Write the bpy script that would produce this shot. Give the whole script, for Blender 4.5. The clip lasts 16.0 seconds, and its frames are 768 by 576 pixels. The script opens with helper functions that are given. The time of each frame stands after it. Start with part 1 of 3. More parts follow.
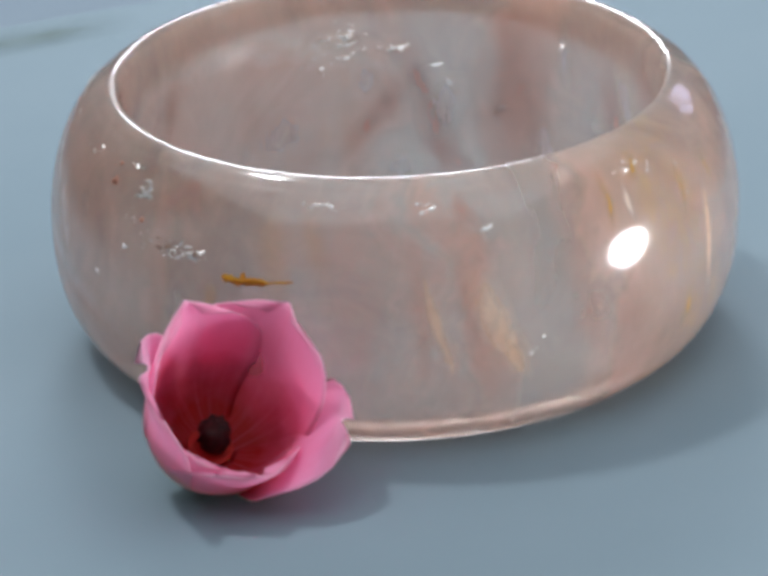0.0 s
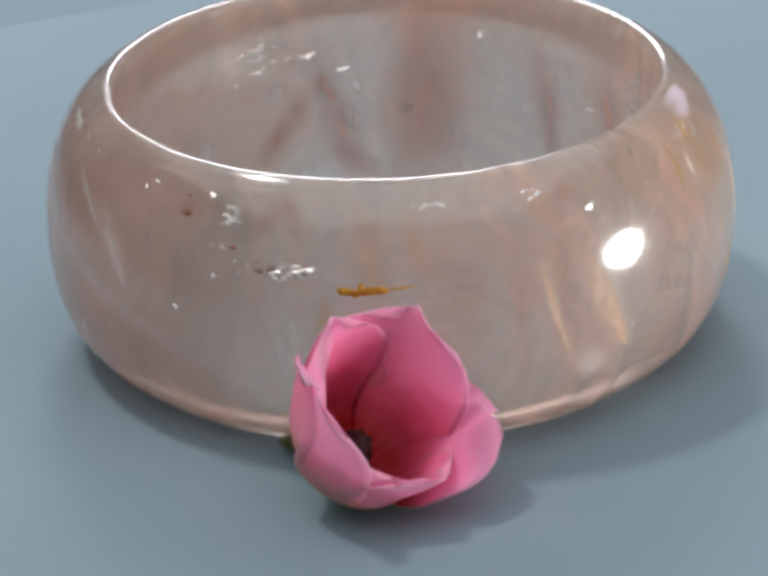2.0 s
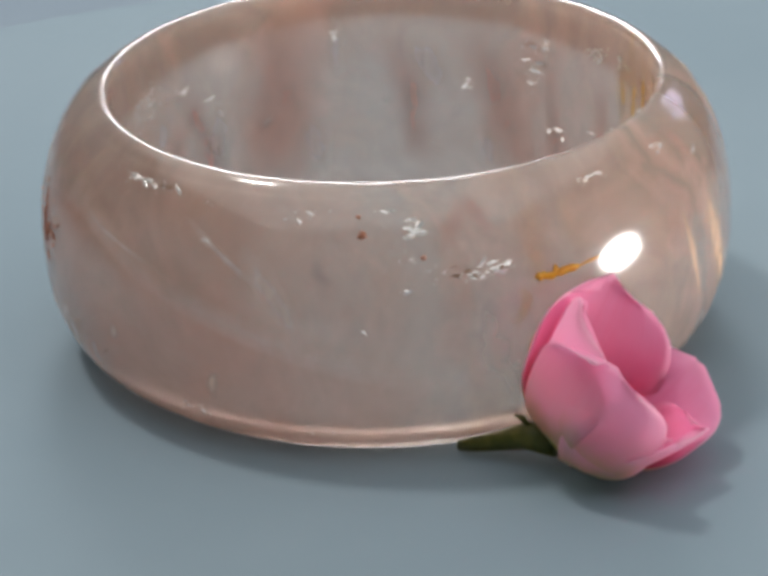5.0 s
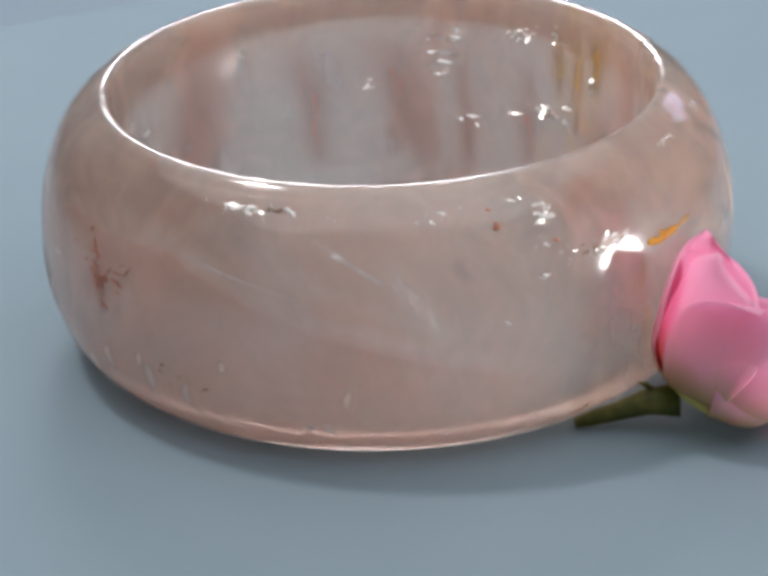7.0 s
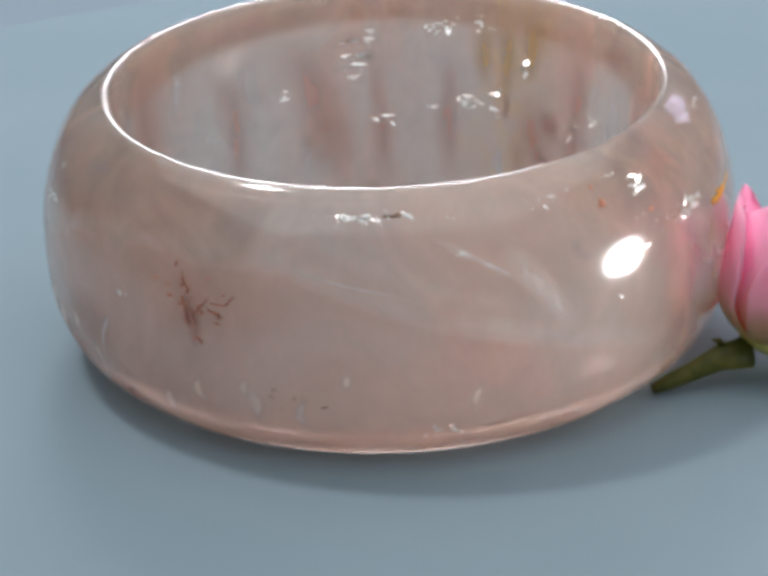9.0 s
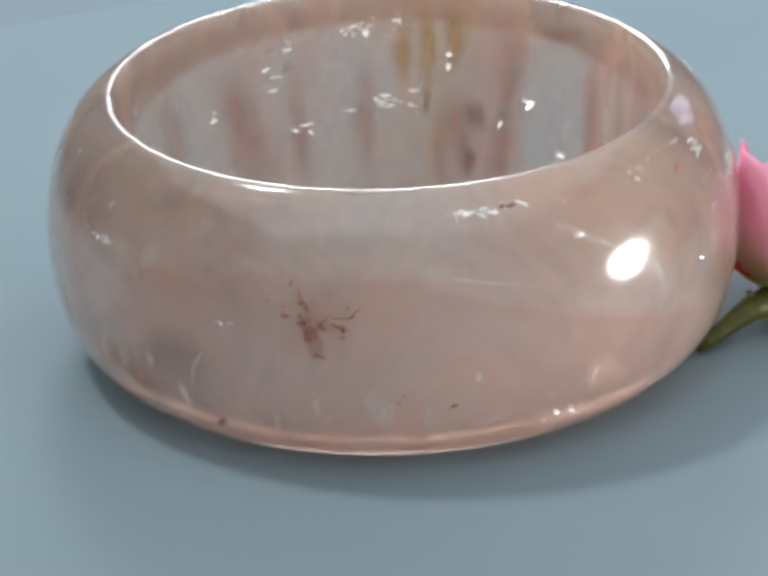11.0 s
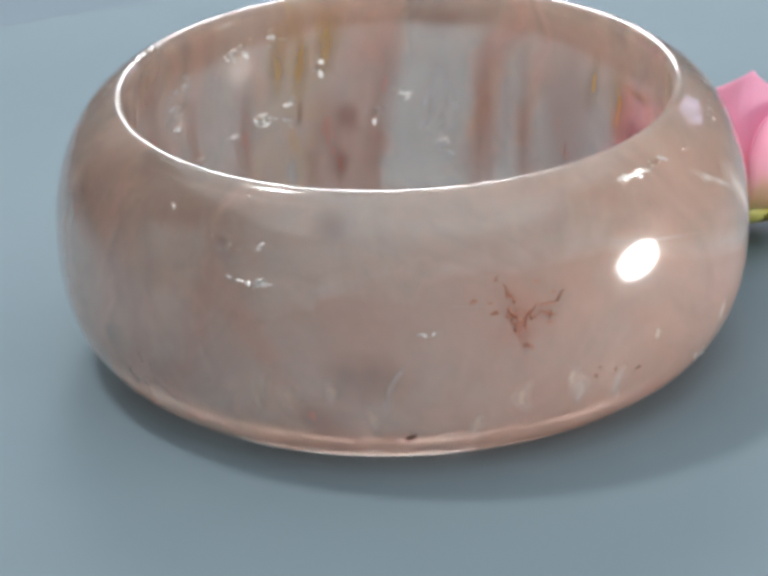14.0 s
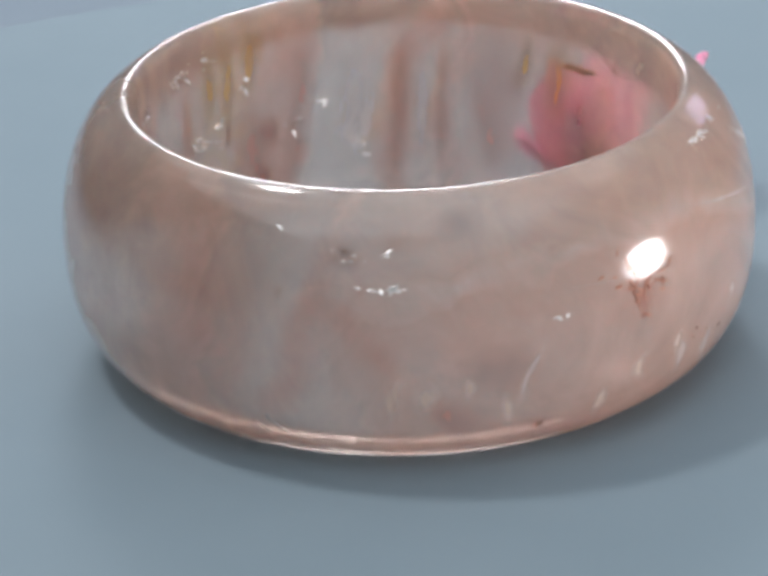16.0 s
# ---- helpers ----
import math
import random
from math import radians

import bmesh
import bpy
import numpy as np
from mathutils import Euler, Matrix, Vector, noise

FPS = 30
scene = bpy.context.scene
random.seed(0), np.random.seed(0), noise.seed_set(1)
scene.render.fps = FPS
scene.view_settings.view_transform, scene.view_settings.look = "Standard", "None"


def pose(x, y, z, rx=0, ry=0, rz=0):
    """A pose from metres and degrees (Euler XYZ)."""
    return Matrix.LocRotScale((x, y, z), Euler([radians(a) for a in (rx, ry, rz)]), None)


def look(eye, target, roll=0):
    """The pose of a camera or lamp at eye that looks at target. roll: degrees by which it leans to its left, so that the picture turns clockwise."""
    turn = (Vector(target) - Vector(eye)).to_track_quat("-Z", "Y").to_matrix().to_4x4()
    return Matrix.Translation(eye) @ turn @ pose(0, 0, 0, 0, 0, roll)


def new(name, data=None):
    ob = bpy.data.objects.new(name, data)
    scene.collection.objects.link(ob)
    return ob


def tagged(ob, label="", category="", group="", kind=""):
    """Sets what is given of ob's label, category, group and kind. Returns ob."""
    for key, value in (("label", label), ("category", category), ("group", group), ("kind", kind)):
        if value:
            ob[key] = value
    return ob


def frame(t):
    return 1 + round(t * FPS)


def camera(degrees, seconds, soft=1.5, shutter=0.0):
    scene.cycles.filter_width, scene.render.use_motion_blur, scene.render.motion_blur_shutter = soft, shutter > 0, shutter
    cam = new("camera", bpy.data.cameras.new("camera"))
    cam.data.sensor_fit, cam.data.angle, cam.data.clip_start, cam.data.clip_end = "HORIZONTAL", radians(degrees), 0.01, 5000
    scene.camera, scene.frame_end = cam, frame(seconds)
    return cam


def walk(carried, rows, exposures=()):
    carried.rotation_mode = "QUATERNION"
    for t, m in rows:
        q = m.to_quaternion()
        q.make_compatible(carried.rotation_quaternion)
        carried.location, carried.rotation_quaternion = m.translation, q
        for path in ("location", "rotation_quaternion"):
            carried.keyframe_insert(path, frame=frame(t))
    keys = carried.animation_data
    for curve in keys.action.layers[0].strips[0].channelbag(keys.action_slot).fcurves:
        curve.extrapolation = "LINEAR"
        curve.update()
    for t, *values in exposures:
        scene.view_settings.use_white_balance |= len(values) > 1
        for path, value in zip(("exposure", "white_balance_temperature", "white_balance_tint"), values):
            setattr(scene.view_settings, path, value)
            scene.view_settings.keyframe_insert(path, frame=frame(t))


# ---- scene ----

# ---------------------------------------------------------------- camera
cam = camera(10.0, 16.0, soft=4.3)
EYE, AIM, LEAN = (0.0, -0.45885, 0.20590), (-0.00257, 0.0, 0.00487), -2.142
walk(cam, [(0.0, look(EYE, AIM, LEAN)), (16.0, look(EYE, AIM, LEAN))],
     exposures=[(0.0, -0.02, 6200, 10), (0.5, -0.05, 6500, 8.5), (1.5, -0.08, 6400, 9.5), (2.5, -0.10, 6550, 9.5), (3.5, -0.14, 6600, 8.5), (4.0, -0.17, 6900, 8.5),
                (6.5, -0.03, 6380, 14.5), (7.0, -0.02, 6500, 12.5), (9.0, 0.02, 6400, 10), (12.5, 0.03, 6450, 5.5), (13.5, 0.01, 6440, 8),
                (14.5, 0.0, 6550, 9.5), (15.5, -0.03, 6480, 13), (16.0, -0.04, 6450, 13)])


# seconds and the degrees by which the turntable has turned by then; it is turned a little unevenly
TURNED = ((0.0, 0.0), (0.5, 4.28), (1.0, 9.57), (1.5, 14.92), (2.0, 20.27), (2.5, 25.75), (3.0, 31.07), (3.5, 35.44), (4.0, 41.92),
          (6.5, 69.27), (7.0, 75.57), (7.5, 80.59), (8.0, 85.62), (8.5, 89.73), (9.0, 95.74), (11.5, 120.58), (12.0, 125.79), (12.5, 131.03),
          (13.0, 136.28), (13.5, 141.61), (14.0, 146.87), (14.5, 152.13), (15.0, 157.19), (15.5, 162.46), (16.0, 167.46))


def turn(t):
    """Degrees by which the turntable has turned at t seconds."""
    for (t0, a0), (t1, a1) in zip(TURNED, TURNED[1:]):
        if t <= t1:
            return a0 + (a1 - a0) * (t - t0) / (t1 - t0)


# ---------------------------------------------------------------- light
def area(name, place, target, sx, sy, watts, colour, shape="RECTANGLE"):
    d = bpy.data.lights.new(name, "AREA")
    d.shape, d.size, d.size_y, d.energy, d.color = shape, sx, sy, watts, colour
    ob = new(name, d)
    ob.matrix_world = look(place, target)
    return ob


def toward(az, el, dist):
    """A place seen from the turntable's middle: az from the camera's side towards its right, el up."""
    a, e = radians(az), radians(el)
    return (dist * math.sin(a) * math.cos(e), -dist * math.cos(a) * math.cos(e), dist * math.sin(e))


area("key_lamp", toward(-119, 66, 1.6), (0, 0, 0.01), 0.17, 0.17, 8.5, (1.0, 0.965, 0.95))
area("side_lamp", toward(77, -1.5, 0.50), (0, 0, 0.02), 0.14, 0.12, 2.2, (1.0, 0.97, 0.95), "ELLIPSE")
area("back_window", toward(183.6, 33, 1.1), (0, 0, 0.02), 0.25, 0.38, 5.5, (0.95, 0.97, 1.0))
# added overhead fill standing in for the room's ambient light, no known fixture
area("overhead_fill", (0.0, 0.0, 1.80), (0.0, 0.0, 0), 3.1, 3.1, 35.5, (0.92, 0.96, 1.0))
area("low_window", toward(173.5, 18, 1.1), (0, 0, 0.02), 0.08, 0.10, 0.28, (0.95, 0.97, 1.0))
for x in (0.70, 0.88):
    area("corner_window", (x, 1.10, 0.42), (0, 0, 0.03), 0.13, 0.24, 0.22, (0.72, 0.68, 1.0))

world = bpy.data.worlds.new("world")
scene.world = world
world.use_nodes = True
world.node_tree.nodes["Background"].inputs[0].default_value = (0.5, 0.6, 0.7, 1)
world.node_tree.nodes["Background"].inputs[1].default_value = 0.05


# ---------------------------------------------------------------- materials
class Mat:
    """Short hand for node materials."""

    def __init__(self, name):
        self.m = bpy.data.materials.new(name)
        self.m.use_nodes = True
        self.t = self.m.node_tree
        self.p = self.t.nodes["Principled BSDF"]
        self.out = self.t.nodes["Material Output"]

    def n(self, kind, links=(), **props):
        node = self.t.nodes.new(kind)
        for k, v in props.items():
            setattr(node, k, v)
        for key, v in dict(links).items():
            self.put(node.inputs[key], v)
        return node

    def put(self, socket, v):
        if isinstance(v, bpy.types.NodeSocket):
            self.t.links.new(v, socket)
        else:
            socket.default_value = v

    def set(self, **kw):
        for k, v in kw.items():
            self.put(self.p.inputs[k.replace("_", " ")], v)

    def coords(self, scale=(1, 1, 1), rot=(0, 0, 0)):
        tc = self.n("ShaderNodeTexCoord")
        mp = self.n("ShaderNodeMapping", {"Vector": tc.outputs["Object"], "Scale": scale, "Rotation": rot})
        return mp.outputs[0]

    def noise(self, scale, vec, detail=4.0, rough=0.55, dist=0.0):
        return self.n("ShaderNodeTexNoise", {"Vector": vec, "Scale": scale, "Detail": detail,
                                             "Roughness": rough, "Distortion": dist}).outputs["Fac"]

    def ramp(self, fac, stops):
        r = self.n("ShaderNodeValToRGB", {"Fac": fac})
        e = r.color_ramp.elements
        while len(e) < len(stops):
            e.new(0.5)
        for q, (pos, col) in zip(e, stops):
            q.position = pos
            q.color = (col, col, col, 1) if isinstance(col, (int, float)) else (*col, 1)
        return r.outputs[0]

    def math(self, op, a, b=0.0, clamp=False):
        q = self.n("ShaderNodeMath", operation=op, use_clamp=clamp)
        self.put(q.inputs[0], a)
        self.put(q.inputs[1], b)
        return q.outputs[0]

    def mix(self, fac, a, b):
        q = self.n("ShaderNodeMix", data_type="RGBA")
        self.put(q.inputs["Factor"], fac)
        for s, v in ((q.inputs[6], a), (q.inputs[7], b)):
            self.put(s, v if isinstance(v, bpy.types.NodeSocket) else (*v, 1))
        return q.outputs[2]

    def bump(self, height, strength, dist):
        b = self.n("ShaderNodeBump", {"Height": height, "Strength": strength, "Distance": dist})
        self.put(self.p.inputs["Normal"], b.outputs[0])
        return b.outputs[0]


def painted(name, a, b, rough=0.5, scale=30.0, grain=2500.0, bump=0.15, spec=0.3):
    m = Mat(name)
    v = m.coords()
    m.set(Base_Color=m.mix(m.ramp(m.noise(scale, v), [(0.35, 0.0), (0.7, 1.0)]), a, b),
          Roughness=rough)
    m.p.inputs["Specular IOR Level"].default_value = spec
    m.bump(m.noise(grain, v, 3), bump, 0.0001)
    return m.m


# where the stone is rosy, by degrees round the bangle
ROSY = ((0, 0.30), (4, 0.75), (8, 0.08), (13, 0.95), (18, 0.08), (34, 0.08), (38, 0.9), (46, 0.5), (60, 0.5), (76, 0.3), (87, 0.75), (92, 0.3),
        (97, 0.75), (102, 0.22), (141, 0.3), (147, 0.7), (156, 0.7), (161, 0.12), (180, 0.18), (184, 0.55), (189, 0.2), (230, 0.45), (255, 0.35),
        (276, 0.6), (302, 0.45), (316, 0.05), (321, 0.5), (326, 0.05), (333, 0.4), (352, 0.35))


def quartz_material():
    """Milky pale pink quartz: clear stone crossed by cloudy, rosier bands."""
    m = Mat("rose_quartz")
    v = m.coords()
    sep = m.n("ShaderNodeSeparateXYZ", {"Vector": v})
    cloud = m.noise(55.0, v, 4.0, 0.5, 0.9)
    warp = m.noise(110.0, v, 3.0, 0.5, 0.5)
    fine = m.noise(300.0, m.coords((1.0, 1.0, 0.5), (0.5, 0.25, 0.0)), 4.0, 0.6, 1.2)
    az = m.math("DIVIDE", m.math("ARCTAN2", sep.outputs[0], m.math("MULTIPLY", sep.outputs[1], -1.0)), 2 * math.pi)
    az = m.math("ADD", az, m.math("MULTIPLY", m.math("SUBTRACT", warp, 0.5), 0.075))
    az = m.math("ADD", az, m.math("MULTIPLY", m.math("SUBTRACT", sep.outputs[2], 0.015), 0.9))
    az = m.math("FRACT", m.math("ADD", az, 1.0))
    rosy = m.ramp(az, [(d / 360, k) for d, k in ROSY])
    # below a wandering seam one stretch of the stone is pinker, and the seam itself is pale
    seam = m.math("MULTIPLY", m.ramp(az, [(0.48, 0.62), (0.58, 0.76), (0.66, 0.83), (0.70, 0.80), (0.74, 0.66), (0.80, 0.50), (0.86, 0.36)]), 0.030)
    seam = m.math("ADD", seam, m.math("MULTIPLY", m.math("SUBTRACT", warp, 0.5), 0.006))
    gap = m.math("SUBTRACT", seam, sep.outputs[2])
    under = m.ramp(m.math("MULTIPLY", gap, 500.0), [(0.0, 0.0), (0.6, 1.0)])
    stretch = m.ramp(az, [(0.48, 0.0), (0.55, 1.0), (0.80, 1.0), (0.87, 0.0)])
    rosy = m.math("ADD", rosy, m.math("MULTIPLY", m.math("MULTIPLY", under, stretch), 0.35), True)
    line = m.ramp(m.math("MULTIPLY", m.math("ABSOLUTE", gap), 520.0), [(0.0, 1.0), (1.0, 0.0)])
    line = m.math("MULTIPLY", m.math("MULTIPLY", line, stretch), m.ramp(cloud, [(0.3, 0.2), (0.6, 1.0)]))
    gold = m.math("MULTIPLY", m.ramp(az, [(0.135, 0.0), (0.152, 1.0), (0.166, 0.9), (0.185, 0.0)]), m.ramp(fine, [(0.35, 0.0), (0.65, 1.0)]))
    rosy = m.math("MULTIPLY", rosy, m.ramp(cloud, [(0.25, 0.5), (0.6, 1.0)]))
    milk = m.math("ADD", m.math("MULTIPLY", rosy, 0.32), m.math("MULTIPLY", m.ramp(cloud, [(0.35, 0.0), (0.7, 1.0)]), 0.14))
    milk = m.math("ADD", milk, m.math("MULTIPLY", m.ramp(fine, [(0.5, 0.0), (0.75, 1.0)]), 0.03))
    milk = m.math("ADD", milk, m.math("MULTIPLY", line, 0.06))
    milk = m.math("ADD", milk, 0.155, True)
    tint = m.mix(rosy, (0.975, 0.885, 0.82), (0.945, 0.75, 0.67))
    tint = m.mix(m.math("MULTIPLY", gold, 0.5), tint, (0.95, 0.78, 0.48))
    stone = m.mix(rosy, (0.74, 0.60, 0.52), (0.72, 0.50, 0.42))
    stone = m.mix(m.math("MULTIPLY", line, 0.6), stone, (0.92, 0.84, 0.78))
    stone = m.mix(m.math("MULTIPLY", gold, 0.5), stone, (0.84, 0.58, 0.24))
    m.set(Base_Color=tint, Roughness=0.16, IOR=1.544, Coat_Weight=1.0, Coat_Roughness=0.012, Coat_IOR=1.4)
    m.p.inputs["Transmission Weight"].default_value = 1.0
    body = m.n("ShaderNodeBsdfPrincipled", {"Base Color": stone, "Roughness": 0.02, "IOR": 1.544, "Subsurface Weight": 1.0,
                                            "Subsurface Radius": (1.0, 0.75, 0.65), "Subsurface Scale": 0.012})
    trl = m.n("ShaderNodeBsdfTranslucent", {"Color": stone})
    soft = m.n("ShaderNodeMixShader", {0: 0.45, 1: body.outputs[0], 2: trl.outputs[0]})
    full = m.n("ShaderNodeMixShader", {0: milk, 1: m.p.outputs[0], 2: soft.outputs[0]})
    m.t.links.new(full.outputs[0], m.out.inputs["Surface"])
    return m.m


def petal_material(name, rim, heart, veins, throat, reach, throat_end):
    """Petal skin: heart colour near the flower's base, rim colour at the lip, fine veins along it."""
    m = Mat(name)
    uv = m.n("ShaderNodeUVMap", uv_map="uv")
    sep = m.n("ShaderNodeSeparateXYZ", {"Vector": uv.outputs[0]})
    v = m.coords()
    along = m.math("ADD", sep.outputs[1], m.math("MULTIPLY", m.math("SUBTRACT", m.noise(300.0, v), 0.5), 0.25))
    col = m.mix(m.ramp(along, [(reach, 0.0), (0.85, 1.0)]), heart, rim)
    col = m.mix(m.ramp(along, [(0.18, 1.0), (throat_end, 0.0)]), col, throat)
    st = m.n("ShaderNodeMapping", {"Vector": uv.outputs[0], "Scale": (26.0, 1.6, 1.0)})
    vein = m.ramp(m.noise(1.0, st.outputs[0], 3.0, 0.6, 0.4), [(0.5, 0.0), (0.72, 1.0)])
    col = m.mix(m.math("MULTIPLY", vein, 0.2), col, veins)
    # paler lip
    side = m.math("ABSOLUTE", m.math("SUBTRACT", m.math("MULTIPLY", sep.outputs[0], 2.0), 1.0))
    lip = m.math("MAXIMUM", m.ramp(side, [(0.82, 0.0), (1.0, 1.0)]), m.ramp(sep.outputs[1], [(0.88, 0.0), (1.0, 1.0)]))
    lip = m.math("MULTIPLY", lip, m.ramp(sep.outputs[1], [(0.3, 0.0), (0.6, 0.55)]))
    col = m.mix(lip, col, (0.95, 0.55, 0.70))
    m.set(Base_Color=col, Roughness=0.45)
    m.p.inputs["Specular IOR Level"].default_value = 0.3
    m.bump(vein, 0.2, 0.0002)
    trl = m.n("ShaderNodeBsdfTranslucent", {"Color": col})
    mx = m.n("ShaderNodeMixShader", {0: 0.60, 1: m.p.outputs[0], 2: trl.outputs[0]})
    m.t.links.new(mx.outputs[0], m.out.inputs["Surface"])
    return m.m


M_QUARTZ = quartz_material()
M_DISC = painted("turntable_paint", (0.215, 0.285, 0.325), (0.24, 0.31, 0.35), 0.8, 14.0, 3000.0, 0.10, 0.08)
M_TABLE = painted("table_laminate", (0.17, 0.225, 0.275), (0.20, 0.26, 0.31), 0.5, 6.0, 1500.0, 0.12)
M_WALL = painted("wall_paint", (0.42, 0.42, 0.42), (0.48, 0.47, 0.47), 0.8, 3.0, 400.0, 0.2)
# for the unseen west wall, dark only to dim light from the left
M_DIMMING_WALL = painted("dimming_wall", (0.05, 0.045, 0.042), (0.07, 0.062, 0.058), 0.8, 3.0, 400.0, 0.2)
M_FLOOR = painted("floor_boards", (0.25, 0.19, 0.14), (0.33, 0.25, 0.18), 0.5, 5.0, 200.0, 0.2)
M_IN = petal_material("petal_inside", (1.0, 0.46, 0.69), (0.97, 0.23, 0.44), (0.95, 0.28, 0.48), (0.54, 0.018, 0.02), 0.32, 0.56)
M_OUT = petal_material("petal_outside", (1.0, 0.70, 0.83), (0.99, 0.70, 0.80), (0.97, 0.58, 0.72), (0.70, 0.70, 0.24), 0.20, 0.52)
M_GREEN = painted("green_calyx", (0.045, 0.055, 0.008), (0.11, 0.105, 0.02), 0.45, 400.0, 3000.0, 0.3)
M_LIME = painted("lime_calyx", (0.44, 0.42, 0.08), (0.60, 0.56, 0.18), 0.45, 400.0, 3000.0, 0.3)
M_CORE = painted("dark_core", (0.015, 0.003, 0.003), (0.06, 0.008, 0.008), 0.7, 900.0, 4000.0, 0.5)
M_THROAT = painted("red_throat", (0.34, 0.010, 0.012), (0.46, 0.03, 0.015), 0.6, 900.0, 4000.0, 0.3)
M_AMBER = painted("amber_stain", (0.44, 0.16, 0.008), (0.58, 0.30, 0.012), 0.5, 900.0, 4000.0, 0.2)
M_RUST = painted("rust_fleck", (0.30, 0.12, 0.07), (0.44, 0.20, 0.13), 0.6, 900.0, 4000.0, 0.2)
M_DARK = painted("dark_speck", (0.16, 0.10, 0.07), (0.26, 0.16, 0.11), 0.5, 900.0, 4000.0, 0.2)


def flake_material():
    m = Mat("crack_face")
    v = m.coords()
    m.set(Base_Color=(1.0, 0.98, 0.93, 1), Roughness=0.25, Metallic=0.6)
    m.p.inputs["Specular IOR Level"].default_value = 1.0
    m.p.inputs["Coat Weight"].default_value = 1.0
    m.bump(m.noise(1500.0, v, 3), 0.25, 0.0003)
    tra = m.n("ShaderNodeBsdfTransparent", {"Color": (1, 1, 1, 1)})
    hole = m.ramp(m.noise(1300.0, v, 3.0, 0.6, 0.5), [(0.48, 0.0), (0.66, 0.9)])
    b = m.n("ShaderNodeMixShader", {0: hole, 1: m.p.outputs[0], 2: tra.outputs[0]})
    m.t.links.new(b.outputs[0], m.out.inputs["Surface"])
    return m.m


def band_material(name, colour, strength):
    """A coloured cloud or a painted gleam in the stone that fades out on all sides."""
    m = Mat(name)
    uv = m.n("ShaderNodeUVMap", uv_map="uv")
    sep = m.n("ShaderNodeSeparateXYZ", {"Vector": uv.outputs[0]})
    v = m.coords((1.0, 1.0, 0.35))
    # ragged, soft outline: nearness to the edge, worn by two scales of noise
    edge = m.math("MULTIPLY", m.ramp(sep.outputs[0], [(0.0, 0.0), (0.5, 1.0), (1.0, 0.0)]), m.ramp(sep.outputs[1], [(0.0, 0.0), (0.4, 1.0), (0.6, 1.0), (1.0, 0.0)]))
    wear = m.math("MULTIPLY", m.math("SUBTRACT", m.noise(700.0, v, 5.0, 0.65, 0.6), 0.5), 0.9)
    wear = m.math("MULTIPLY", wear, m.ramp(edge, [(0.0, 0.0), (0.25, 1.0)]))
    fade = m.ramp(m.math("ADD", edge, wear), [(0.05, 0.0), (0.35, 0.45), (0.8, 1.0)])
    fade = m.math("MULTIPLY", fade, m.ramp(m.noise(420.0, v, 4.0, 0.6, 0.8), [(0.3, 0.6), (0.65, 1.0)]))
    fade = m.math("MULTIPLY", fade, strength)
    m.set(Base_Color=(*colour, 1), Roughness=0.6, Specular_IOR_Level=0.0)
    trl = m.n("ShaderNodeBsdfTranslucent", {"Color": (*colour, 1)})
    tra = m.n("ShaderNodeBsdfTransparent", {"Color": (1, 1, 1, 1)})
    a = m.n("ShaderNodeMixShader", {0: 0.5, 1: m.p.outputs[0], 2: trl.outputs[0]})
    b = m.n("ShaderNodeMixShader", {0: fade, 1: tra.outputs[0], 2: a.outputs[0]})
    m.t.links.new(b.outputs[0], m.out.inputs["Surface"])
    return m.m


M_ROSE_BAND = band_material("rosy_band", (0.62, 0.34, 0.28), 0.50)
M_RUST_BAND = band_material("rust_band", (0.52, 0.20, 0.13), 0.6)
M_GOLD_BAND = band_material("golden_band", (0.68, 0.42, 0.10), 0.55)
# light reflected inside the stone, put in as a peach colour
M_PEACH_REFLECTION = band_material("painted_reflection", (0.98, 0.74, 0.55), 0.7)
M_PALE_BAND = band_material("pale_band", (0.95, 0.90, 0.85), 0.42)
# glow of light within the stone, given as a pale colour
M_PAINTED_GLEAM = band_material("gleam", (1.0, 0.86, 0.74), 0.55)
M_WINDOW_BAND = band_material("window_band", (0.80, 0.80, 0.82), 0.42)
M_GREY_BAND = band_material("grey_band", (0.36, 0.31, 0.31), 0.36)
M_TINT_BAND = band_material("rusty_tint", (0.62, 0.30, 0.22), 0.28)
M_FLAKE = flake_material()


def smudge_material():
    """A soft dirty mark that fades out on all sides."""
    m = Mat("smudge")
    uv = m.n("ShaderNodeUVMap", uv_map="uv")
    sep = m.n("ShaderNodeSeparateXYZ", {"Vector": uv.outputs[0]})
    fade = m.math("MULTIPLY", m.ramp(sep.outputs[0], [(0.0, 0.0), (0.3, 1.0), (0.6, 0.7), (1.0, 0.0)]),
                  m.ramp(sep.outputs[1], [(0.0, 0.0), (0.5, 1.0), (1.0, 0.0)]))
    fade = m.math("MULTIPLY", fade, m.ramp(m.noise(90.0, m.coords(), 3), [(0.3, 0.25), (0.6, 0.7)]))
    m.set(Base_Color=(0.15, 0.22, 0.21, 1), Roughness=0.7)
    tra = m.n("ShaderNodeBsdfTransparent", {"Color": (1, 1, 1, 1)})
    b = m.n("ShaderNodeMixShader", {0: fade, 1: tra.outputs[0], 2: m.p.outputs[0]})
    m.t.links.new(b.outputs[0], m.out.inputs["Surface"])
    return m.m


